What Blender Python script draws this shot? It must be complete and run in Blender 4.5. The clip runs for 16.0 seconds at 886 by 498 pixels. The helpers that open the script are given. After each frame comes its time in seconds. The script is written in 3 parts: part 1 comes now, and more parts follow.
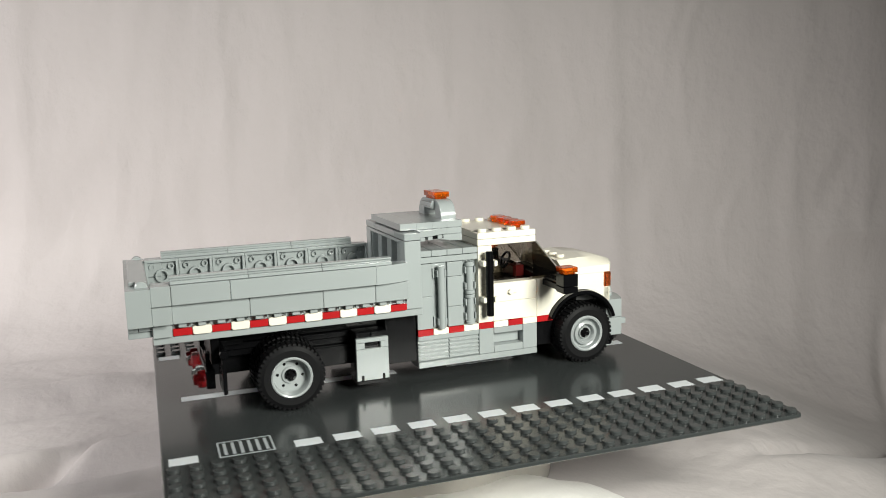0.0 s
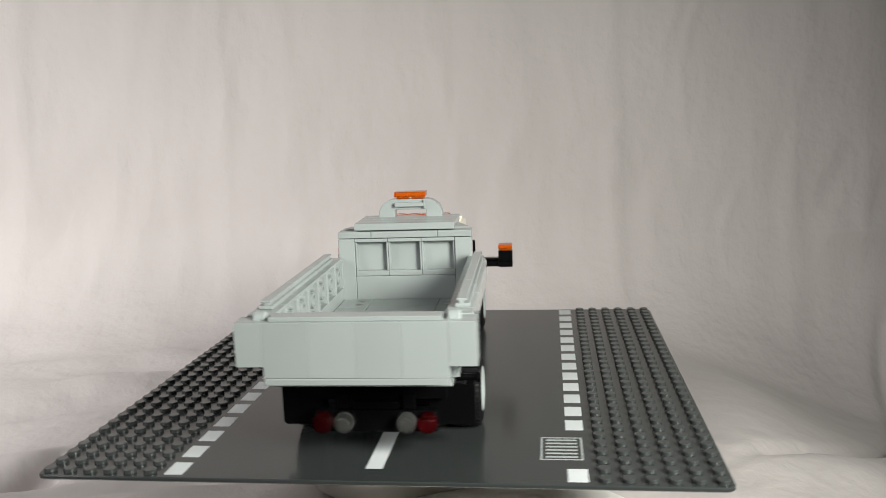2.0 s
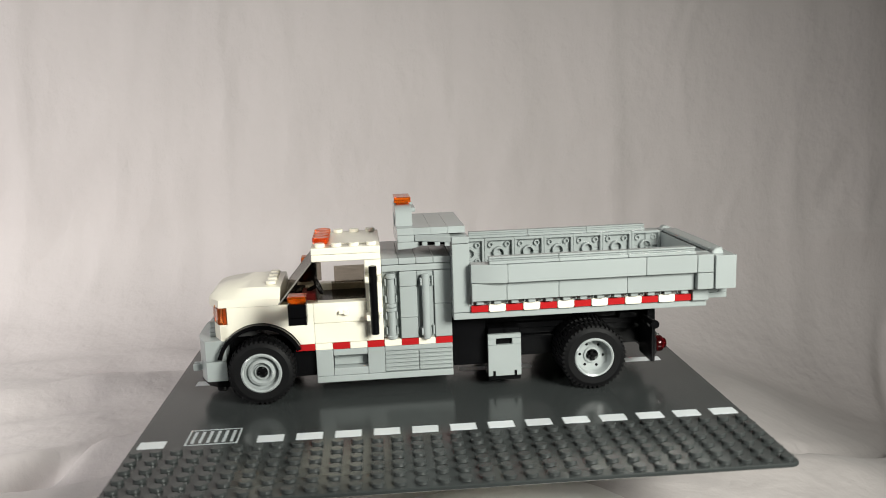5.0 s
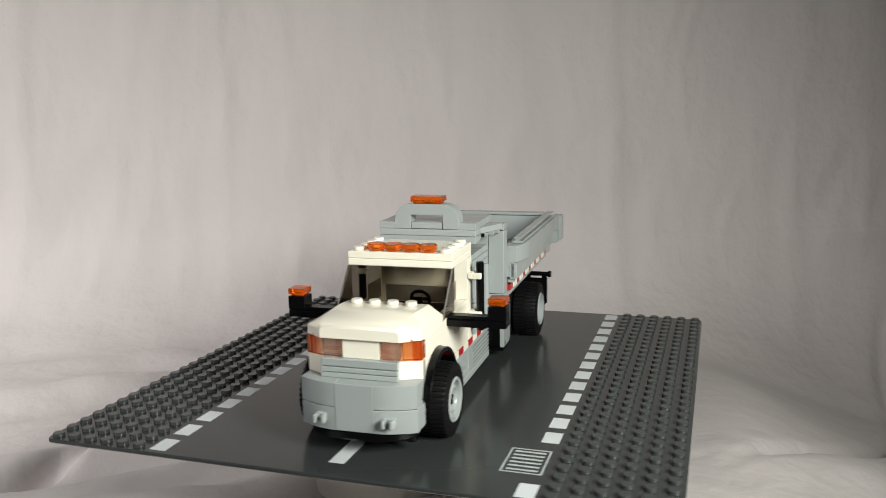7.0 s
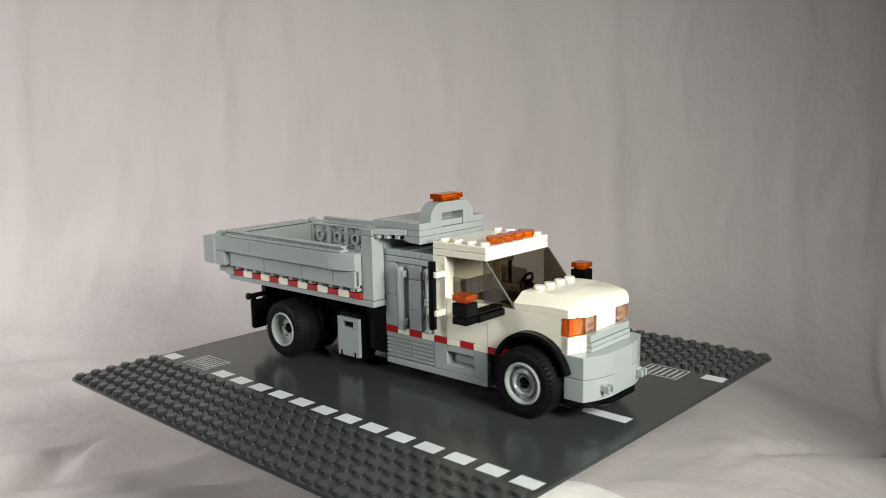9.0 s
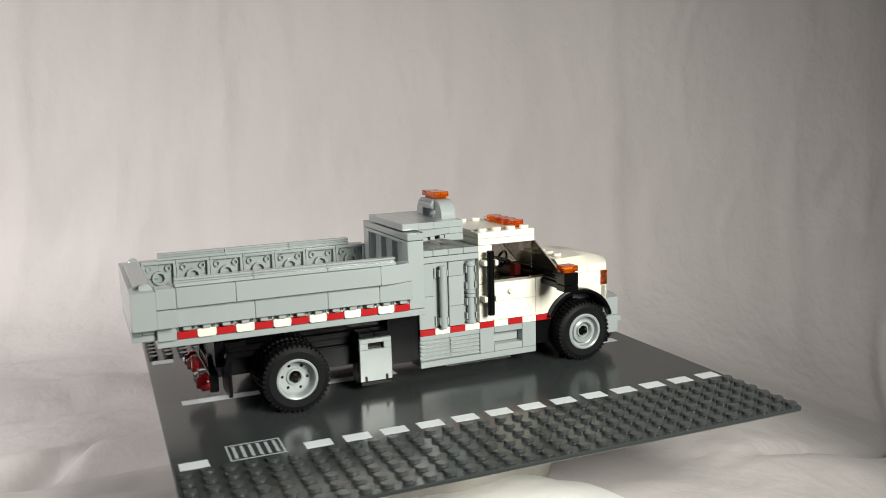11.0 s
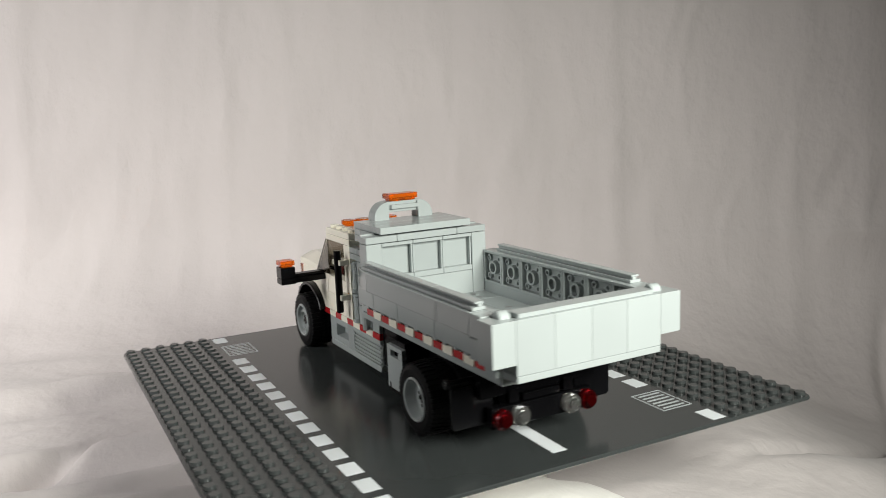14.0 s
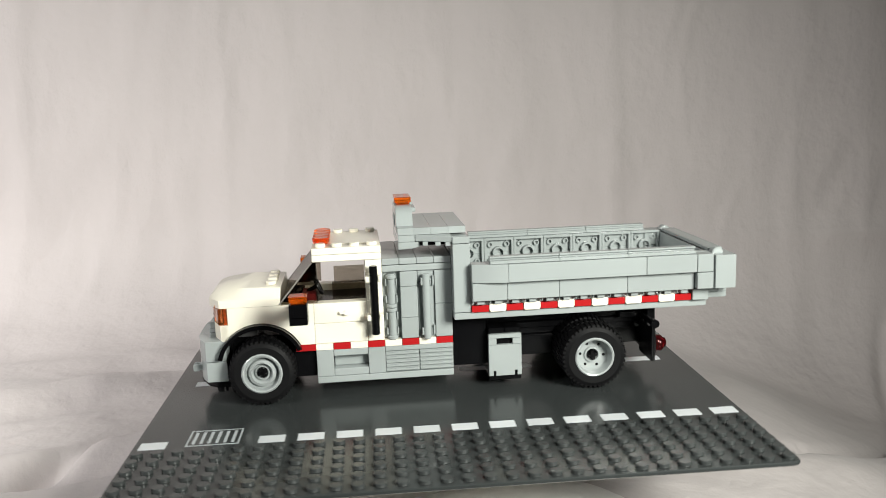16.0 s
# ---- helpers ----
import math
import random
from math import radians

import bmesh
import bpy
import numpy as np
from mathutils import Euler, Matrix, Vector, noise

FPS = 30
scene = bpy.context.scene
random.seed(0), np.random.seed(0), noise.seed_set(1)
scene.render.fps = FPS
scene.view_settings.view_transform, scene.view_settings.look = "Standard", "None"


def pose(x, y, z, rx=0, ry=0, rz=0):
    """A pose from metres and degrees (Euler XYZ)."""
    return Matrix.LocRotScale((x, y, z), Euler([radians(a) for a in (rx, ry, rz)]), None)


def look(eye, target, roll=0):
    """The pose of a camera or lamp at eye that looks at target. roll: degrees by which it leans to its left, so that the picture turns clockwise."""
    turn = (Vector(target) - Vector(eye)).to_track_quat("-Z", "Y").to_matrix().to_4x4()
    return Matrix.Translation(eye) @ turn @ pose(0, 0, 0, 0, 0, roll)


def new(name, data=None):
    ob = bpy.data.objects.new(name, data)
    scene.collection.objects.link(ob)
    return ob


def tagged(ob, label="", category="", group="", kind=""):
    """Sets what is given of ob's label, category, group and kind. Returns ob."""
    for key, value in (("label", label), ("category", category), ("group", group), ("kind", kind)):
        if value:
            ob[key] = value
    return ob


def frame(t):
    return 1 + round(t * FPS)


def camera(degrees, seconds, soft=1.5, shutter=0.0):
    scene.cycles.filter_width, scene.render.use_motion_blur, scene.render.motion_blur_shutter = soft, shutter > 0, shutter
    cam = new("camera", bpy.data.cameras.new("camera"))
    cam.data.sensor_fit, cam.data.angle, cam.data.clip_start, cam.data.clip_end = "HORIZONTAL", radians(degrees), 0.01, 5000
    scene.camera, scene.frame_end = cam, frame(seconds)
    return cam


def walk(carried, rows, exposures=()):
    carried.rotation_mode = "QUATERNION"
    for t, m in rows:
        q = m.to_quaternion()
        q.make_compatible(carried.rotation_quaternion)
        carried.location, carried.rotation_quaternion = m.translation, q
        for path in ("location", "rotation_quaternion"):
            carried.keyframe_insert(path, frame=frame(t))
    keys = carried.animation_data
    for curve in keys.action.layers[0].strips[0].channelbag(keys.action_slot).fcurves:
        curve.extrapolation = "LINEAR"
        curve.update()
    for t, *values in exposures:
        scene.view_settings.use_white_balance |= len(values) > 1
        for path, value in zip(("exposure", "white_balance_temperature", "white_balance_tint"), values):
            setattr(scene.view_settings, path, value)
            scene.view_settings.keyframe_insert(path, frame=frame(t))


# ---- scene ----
# ---- camera ----
EYE = Vector((0.0, -0.4124, 0.1337))
WAY = Vector((0.0234, 0.9849, -0.1718))
cam = camera(55.44, 16.0, soft=0.8, shutter=0.5)
walk(cam, [(0.0, look(EYE, EYE + WAY, -1.61)), (16.0, look(EYE, EYE + WAY, -1.61))],
     exposures=[(0.0, -0.46), (2.5, -0.38), (6.0, -0.55), (8.0, -0.66), (9.0, -0.62), (11.5, -0.46), (14.5, -0.4), (16.0, -0.35)])

# ---- light ----
world = bpy.data.worlds.new("room_air")
world.use_nodes = True
scene.world = world
world.node_tree.nodes["Background"].inputs[0].default_value = (0.9, 0.95, 1.0, 1)
world.node_tree.nodes["Background"].inputs[1].default_value = 0.03


def area_lamp(name, eye, target, size, watts, colour):
    lamp = bpy.data.lights.new(name, "AREA")
    lamp.shape, lamp.size, lamp.energy, lamp.color = "DISK", size, watts, colour
    ob = new(name, lamp)
    ob.matrix_basis = look(eye, target)
    return ob


key = area_lamp("lamp_light_key", (0.27, -0.40, 0.225), (-0.065, 0.02, -0.015), 0.19, 2.85, (0.99, 1.0, 0.92))
key.data.spread = radians(125)
left = area_lamp("lamp_light_left", (-0.80, -0.354, 0.43), (-0.332, 0.25, -0.05), 0.4, 2.5, (1.0, 0.99, 0.965))
left.data.spread = radians(73)


# ---- materials ----
S = 0.008          # one stud pitch


def base_material(name):
    mat = bpy.data.materials.new(name)
    mat.use_nodes = True
    nodes, links = mat.node_tree.nodes, mat.node_tree.links
    return mat, nodes, links, nodes["Principled BSDF"]


def plastic(name, colour, rough=0.2, vary=0.06, dull=0.0, bump=0.03):
    mat, nodes, links, bsdf = base_material(name)
    info = nodes.new("ShaderNodeObjectInfo")
    coords = nodes.new("ShaderNodeTexCoord")
    big = nodes.new("ShaderNodeTexNoise")
    big.inputs["Scale"].default_value, big.inputs["Detail"].default_value = 45, 1
    fine = nodes.new("ShaderNodeTexNoise")
    fine.inputs["Scale"].default_value, fine.inputs["Detail"].default_value = 160, 2
    links.new(coords.outputs["Object"], big.inputs["Vector"])
    links.new(coords.outputs["Object"], fine.inputs["Vector"])
    add = nodes.new("ShaderNodeMath")
    add.operation = "ADD"
    links.new(info.outputs["Random"], add.inputs[0])
    links.new(big.outputs["Fac"], add.inputs[1])
    span = nodes.new("ShaderNodeMapRange")
    span.inputs["From Min"].default_value, span.inputs["From Max"].default_value = 0.3, 1.7
    span.inputs["To Min"].default_value, span.inputs["To Max"].default_value = 1 - vary, 1 + vary
    links.new(add.outputs[0], span.inputs["Value"])
    tint = nodes.new("ShaderNodeVectorMath")
    tint.operation = "SCALE"
    tint.inputs[0].default_value = colour
    links.new(span.outputs["Result"], tint.inputs["Scale"])
    links.new(tint.outputs["Vector"], bsdf.inputs["Base Color"])
    gloss = nodes.new("ShaderNodeMapRange")
    gloss.inputs["To Min"].default_value, gloss.inputs["To Max"].default_value = rough * 0.85, rough * 1.15
    links.new(fine.outputs["Fac"], gloss.inputs["Value"])
    links.new(gloss.outputs["Result"], bsdf.inputs["Roughness"])
    relief = nodes.new("ShaderNodeBump")
    relief.inputs["Strength"].default_value, relief.inputs["Distance"].default_value = bump, 0.0015
    links.new(big.outputs["Fac"], relief.inputs["Height"])
    links.new(relief.outputs["Normal"], bsdf.inputs["Normal"])
    bsdf.inputs["Specular IOR Level"].default_value = 0.5 - dull
    return mat


def clear_plastic(name, colour, rough=0.06, through_part=0.9, ior=1.45):
    mat, nodes, links, bsdf = base_material(name)
    coords = nodes.new("ShaderNodeTexCoord")
    fine = nodes.new("ShaderNodeTexNoise")
    fine.inputs["Scale"].default_value = 260
    links.new(coords.outputs["Object"], fine.inputs["Vector"])
    gloss = nodes.new("ShaderNodeMapRange")
    gloss.inputs["To Min"].default_value, gloss.inputs["To Max"].default_value = rough * 0.5, rough * 1.6
    links.new(fine.outputs["Fac"], gloss.inputs["Value"])
    links.new(gloss.outputs["Result"], bsdf.inputs["Roughness"])
    bsdf.inputs["Base Color"].default_value = (*colour, 1)
    bsdf.inputs["Transmission Weight"].default_value = through_part
    bsdf.inputs["IOR"].default_value = ior
    return mat


def smoked_glass(name, colour):
    mat, nodes, links, bsdf = base_material(name)
    nodes.remove(bsdf)
    clear = nodes.new("ShaderNodeBsdfTransparent")
    clear.inputs["Color"].default_value = (*colour, 1)
    shine = nodes.new("ShaderNodeBsdfGlossy")
    shine.inputs["Roughness"].default_value = 0.06
    facing = nodes.new("ShaderNodeLayerWeight")
    facing.inputs["Blend"].default_value = 0.25
    amount = nodes.new("ShaderNodeMapRange")
    amount.inputs["To Min"].default_value, amount.inputs["To Max"].default_value = 0.03, 0.5
    links.new(facing.outputs["Facing"], amount.inputs["Value"])
    mix = nodes.new("ShaderNodeMixShader")
    links.new(amount.outputs["Result"], mix.inputs[0])
    links.new(clear.outputs[0], mix.inputs[1])
    links.new(shine.outputs[0], mix.inputs[2])
    links.new(mix.outputs[0], nodes["Material Output"].inputs["Surface"])
    return mat


def cloth_material(name, colour, weave=1800.0, rough=0.95, vary=0.05):
    mat, nodes, links, bsdf = base_material(name)
    coords = nodes.new("ShaderNodeTexCoord")
    stains = nodes.new("ShaderNodeTexNoise")
    stains.inputs["Scale"].default_value, stains.inputs["Detail"].default_value = 5, 5
    thread = nodes.new("ShaderNodeTexNoise")
    thread.inputs["Scale"].default_value, thread.inputs["Detail"].default_value = weave, 2
    crease = nodes.new("ShaderNodeTexNoise")
    crease.inputs["Scale"].default_value, crease.inputs["Detail"].default_value = 38, 4
    for node in (stains, thread, crease):
        links.new(coords.outputs["Object"], node.inputs["Vector"])
    span = nodes.new("ShaderNodeMapRange")
    span.inputs["From Min"].default_value, span.inputs["From Max"].default_value = 0.3, 0.7
    span.inputs["To Min"].default_value, span.inputs["To Max"].default_value = 1 - vary, 1 + vary
    links.new(stains.outputs["Fac"], span.inputs["Value"])
    tint = nodes.new("ShaderNodeVectorMath")
    tint.operation = "SCALE"
    tint.inputs[0].default_value = colour
    links.new(span.outputs["Result"], tint.inputs["Scale"])
    links.new(tint.outputs["Vector"], bsdf.inputs["Base Color"])
    bsdf.inputs["Roughness"].default_value = rough
    bsdf.inputs["Specular IOR Level"].default_value = 0.15
    bsdf.inputs["Sheen Weight"].default_value = 0.15
    streak = nodes.new("ShaderNodeTexNoise")
    streak.inputs["Scale"].default_value, streak.inputs["Detail"].default_value = 55, 6
    drawn = nodes.new("ShaderNodeMapping")
    drawn.inputs["Scale"].default_value, drawn.inputs["Rotation"].default_value = (1, 1, 0.42), (0, 0.2, 0)
    links.new(coords.outputs["Object"], drawn.inputs["Vector"])
    links.new(drawn.outputs["Vector"], streak.inputs["Vector"])
    streak_bump = nodes.new("ShaderNodeBump")
    streak_bump.inputs["Strength"].default_value, streak_bump.inputs["Distance"].default_value = 0.55, 0.003
    links.new(streak.outputs["Fac"], streak_bump.inputs["Height"])
    rough_bump = nodes.new("ShaderNodeBump")
    links.new(streak_bump.outputs["Normal"], rough_bump.inputs["Normal"])
    rough_bump.inputs["Strength"].default_value, rough_bump.inputs["Distance"].default_value = 0.5, 0.005
    links.new(crease.outputs["Fac"], rough_bump.inputs["Height"])
    fine_bump = nodes.new("ShaderNodeBump")
    fine_bump.inputs["Strength"].default_value, fine_bump.inputs["Distance"].default_value = 0.25, 0.0004
    links.new(thread.outputs["Fac"], fine_bump.inputs["Height"])
    links.new(rough_bump.outputs["Normal"], fine_bump.inputs["Normal"])
    links.new(fine_bump.outputs["Normal"], bsdf.inputs["Normal"])
    return mat


GREY = plastic("light_grey_plastic", (0.335, 0.366, 0.364), 0.13)
WHITE = plastic("white_plastic", (0.87, 0.83, 0.71), 0.17, 0.02)
BLACK = plastic("black_plastic", (0.003, 0.003, 0.0035), 0.25, 0.2, 0.32)
RED = plastic("red_plastic", (0.42, 0.012, 0.014), 0.25)
DARK_RED = plastic("dark_red_plastic", (0.16, 0.012, 0.014), 0.3)
ROAD_GREY = plastic("dark_grey_road_plastic", (0.034, 0.038, 0.038), 0.19, 0.05, 0.15, 0.02)
STUD_GREY = plastic("dark_grey_stud_plastic", (0.042, 0.0465, 0.0465), 0.24, 0.05)
PRINT = plastic("white_road_print", (0.62, 0.65, 0.67), 0.4, 0.08)
THIN_PRINT = plastic("worn_white_road_print", (0.4, 0.43, 0.44), 0.4, 0.08)
RUBBER = plastic("black_rubber", (0.0045, 0.0045, 0.005), 0.6, 0.2, 0.34, 0.03)
RIM_GREY = plastic("rim_grey_plastic", (0.32, 0.345, 0.345), 0.2)
DARK_GREY = plastic("dark_grey_plastic", (0.12, 0.12, 0.12), 0.3)
AMBER = clear_plastic("clear_orange_plastic", (1.0, 0.2, 0.012), 0.03, 0.86, 1.42)
HEAD_CLEAR = clear_plastic("clear_pinkish_plastic", (0.95, 0.72, 0.64), 0.03, 0.96, 1.42)
CLEAR_RED = clear_plastic("clear_red_plastic", (0.28, 0.008, 0.012), 0.05, 0.95)
LAMP_CLEAR = clear_plastic("clear_lamp_plastic", (0.9, 0.9, 0.88), 0.03, 0.97, 1.45)
SIGNAL = clear_plastic("pale_clear_orange_plastic", (1.0, 0.36, 0.12), 0.03, 0.95, 1.42)
BAND_GREY = plastic("brownish_grey_plastic", (0.2, 0.185, 0.17), 0.3)
# opaque pale colour in place of the glint along the clear screen's edge
EDGE_GLINT = plastic("pale_edge_glint", (0.22, 0.21, 0.19), 0.1)
SMOKE = smoked_glass("smoked_clear_plastic", (0.61, 0.58, 0.53))
SHEET = cloth_material("off_white_sheet_cloth", (0.515, 0.475, 0.468))
TOWEL = cloth_material("white_towel_cloth", (0.8, 0.78, 0.75), 700.0)
# for the unseen room; its tone sets how much light bounces back
BOUNCE_PAINT = cloth_material("beige_bounce_paint", (0.24, 0.23, 0.21), 300.0, 0.8, 0.03)

# ---- mesh helpers, lengths in studs ----


def box(bm, x0, x1, y0, y1, z0, z1, b=0.03):
    """A block with chamfered edges."""
    c = ((x0 + x1) / 2, (y0 + y1) / 2, (z0 + z1) / 2)
    h = (abs(x1 - x0) / 2, abs(y1 - y0) / 2, abs(z1 - z0) / 2)
    b = min(b, 0.4 * min(h))
    vs = {}
    for sx in (-1, 1):
        for sy in (-1, 1):
            for sz in (-1, 1):
                s = (sx, sy, sz)
                for k in range(3):
                    p = [c[i] + s[i] * (h[i] - (0 if i == k else b)) for i in range(3)]
                    vs[s, k] = bm.verts.new([S * v for v in p])
    faces = []
    for k in range(3):
        i, j = (k + 1) % 3, (k + 2) % 3
        for sk in (-1, 1):
            ring = []
            for si, sj in ((-1, -1), (1, -1), (1, 1), (-1, 1)):
                s = [0, 0, 0]
                s[k], s[i], s[j] = sk, si, sj
                ring.append(vs[tuple(s), k])
            faces.append(ring if sk > 0 else ring[::-1])
        for si in (-1, 1):
            for sj in (-1, 1):
                a, e = [0, 0, 0], [0, 0, 0]
                a[k], a[i], a[j] = -1, si, sj
                e[k], e[i], e[j] = 1, si, sj
                ring = [vs[tuple(a), i], vs[tuple(e), i], vs[tuple(e), j], vs[tuple(a), j]]
                faces.append(ring if si * sj < 0 else ring[::-1])
    for sx in (-1, 1):
        for sy in (-1, 1):
            for sz in (-1, 1):
                ring = [vs[(sx, sy, sz), k] for k in range(3)]
                faces.append(ring if sx * sy * sz > 0 else ring[::-1])
    for ring in faces:
        bm.faces.new(ring)


def prism(bm, outline, axis, a0, a1, b=0.025):
    """An outline drawn in the other two axes, stretched along axis."""
    i = "xyz".index(axis)
    def at(p, a):
        q = list(p)
        q.insert(i, a)
        return bm.verts.new([S * v for v in q])
    low, high = [at(p, a0) for p in outline], [at(p, a1) for p in outline]
    made = [bm.faces.new(low), bm.faces.new(high)]
    n = len(outline)
    for k in range(n):
        made.append(bm.faces.new((low[k], low[(k + 1) % n], high[(k + 1) % n], high[k])))
    bmesh.ops.recalc_face_normals(bm, faces=made)
    if b:
        edges = [e for f in made[:2] for e in f.edges]
        bmesh.ops.bevel(bm, geom=edges, offset=b * S, segments=1, affect="EDGES", clamp_overlap=True)


def turned(bm, profile, axis, centre, n=32, close=True):
    """A lathe: profile of (radius, along) round axis through centre."""
    i = "xyz".index(axis)
    j, k = (i + 1) % 3, (i + 2) % 3
    rings = []
    for r, a in profile:
        ring = []
        for q in range(n):
            w = 2 * math.pi * q / n
            p = [0, 0, 0]
            p[i], p[j], p[k] = centre[i] + a, centre[j] + r * math.cos(w), centre[k] + r * math.sin(w)
            ring.append(bm.verts.new([S * v for v in p]))
        rings.append(ring)
    made = []
    for a, e in zip(rings, rings[1:]):
        for q in range(n):
            made.append(bm.faces.new((a[q], a[(q + 1) % n], e[(q + 1) % n], e[q])))
    if close:
        made += [bm.faces.new(rings[0]), bm.faces.new(rings[-1])]
    bmesh.ops.recalc_face_normals(bm, faces=made)


def rod(bm, axis, centre, r, length, n=20, b=0.04):
    b = min(b, r * 0.4, length * 0.4)
    turned(bm, [(r - b, 0), (r, b), (r, length - b), (r - b, length)], axis, centre, n)


def stud(bm, x, y, z, n=16):
    rod(bm, "z", (x, y, z), 0.3, 0.21, n, 0.03)


def finish(name, bm, material, smooth=True):
    mesh = bpy.data.meshes.new(name)
    bm.to_mesh(mesh)
    bm.free()
    mesh.materials.append(material)
    if smooth:
        mesh.shade_smooth()
        mesh.set_sharp_from_angle(angle=radians(28))
    return mesh


def part(name, bm, material, parent, label=""):
    ob = new(name, finish(name, bm, material))
    ob.parent = parent
    if label:
        tagged(ob, label)
    return ob


def block(name, parent, material, *dims, b=0.03, label=""):
    bm = bmesh.new()
    box(bm, *dims, b=b)
    return part(name, bm, material, parent, label)


def pair(y0, y1, side):
    """A stretch across the truck on its left (1) or right (-1) side."""
    return (y0, y1) if side > 0 else (-y1, -y0)


# ---- how the turntable turns ----
# degrees at each half second; the turntable runs a little unevenly
HEADINGS = [(0.0, 18.2), (0.5, 34.3), (1.0, 50.0), (1.5, 64.8), (2.0, 81.4), (2.5, 98.0), (3.0, 115.4), (5.5, 199.7), (6.0, 216.6), (6.5, 233.2),
            (7.0, 250.3), (7.5, 265.9), (8.0, 282.9), (8.5, 298.9), (9.0, 315.8), (11.5, 397.2), (12.0, 409.7), (12.5, 425.0), (13.0, 441.8), (13.5, 459.4),
            (14.0, 476.1), (14.5, 492.9), (15.0, 509.0), (15.5, 526.5), (16.0, 543.3)]


def heading(t):
    return float(np.interp(t, [a for a, _ in HEADINGS], [a for _, a in HEADINGS]))


def table_pose(t):
    return pose(0, 0, 0, 0, 0, heading(t)) @ pose(0, 0, 0, -0.55, 0, 0) @ pose(0, 0, 0, 0, 0.304, 0)


PLATE_AT = pose(-0.0026, 0.0030, 0)
TRUCK_AT = PLATE_AT @ pose(0, 0.37 * S, 0, 0, 0, 1.27)

# ---- the setting ----
FLOOR_Z = -0.055
SHEET_DROP = -0.16    # out of view the sheet drops here, to darken what the truck reflects


def sheet_point(u, v, fold, crease):
    """u: across, v: along the cloth from its dropped front, over the bend and up the wall."""
    wall_y, bend = 0.33, 0.10
    flat = wall_y - bend
    if v < SHEET_DROP:
        p, nrm = Vector((u, SHEET_DROP, FLOOR_Z + v - SHEET_DROP)), Vector((0, -1, 0))
    elif v < flat:
        p, nrm = Vector((u, v, FLOOR_Z)), Vector((0, 0, 1))
    elif v < flat + bend * math.pi / 2:
        w = (v - flat) / bend
        p = Vector((u, flat + bend * math.sin(w), FLOOR_Z + bend * (1 - math.cos(w))))
        nrm = Vector((0, -math.sin(w), math.cos(w)))
    else:
        p, nrm = Vector((u, wall_y, FLOOR_Z + bend + v - flat - bend * math.pi / 2)), Vector((0, -1, 0))
    up = min(1.0, max(0.0, (v - flat) / 0.12))
    hang = 0.003 * noise.noise((u * 8 + 3, v * 1.4, 0.4)) + 0.0026 * noise.noise((u * 22 + 2 * v, v * 4.5, 5))
    hang += 0.0026 * noise.noise((u * 46 - 5 * v, v * 14, 8)) + 0.0009 * noise.noise((u * 110, v * 40 + u * 20, 3))
    for x, lean, deep in ((-0.345, 0.06, 0.0024), (-0.17, 0.03, 0.0012), (-0.112, 0.0, 0.0014), (0.03, -0.1, 0.0012), (0.17, 0.0, 0.002), (0.33, 0.05, 0.0012)):
        hang += 1.6 * deep * math.exp(-((u - x - lean * (v - 0.4)) / 0.010) ** 2)
    calm = min(1.0, max(0.0, (0.1 - u) / 0.25))
    lie = 0.008 * noise.noise((u * 5 + v * 4, v * 7 - u * 2, 1.3)) * (0.4 + 0.6 * calm)
    wave = 72 * v - 14 * u + 5 * noise.noise((u * 6, v * 6, 9.3))
    lie += 0.008 * math.sin(wave) * calm * min(1.0, max(0.0, (0.16 - v) / 0.14)) * (0.5 + noise.noise((u * 7, v * 9, 3.3)))
    lie += 0.0022 * noise.noise((u * 16 + v * 8, v * 30, 4.4)) * (0.25 + 0.75 * calm)
    droop = -0.048 * (1 + math.tanh((u - 0.29) / 0.1))
    return p + nrm * ((0.6 * hang + 0.75 * crease) * up + (lie + fold + droop) * (1 - up))


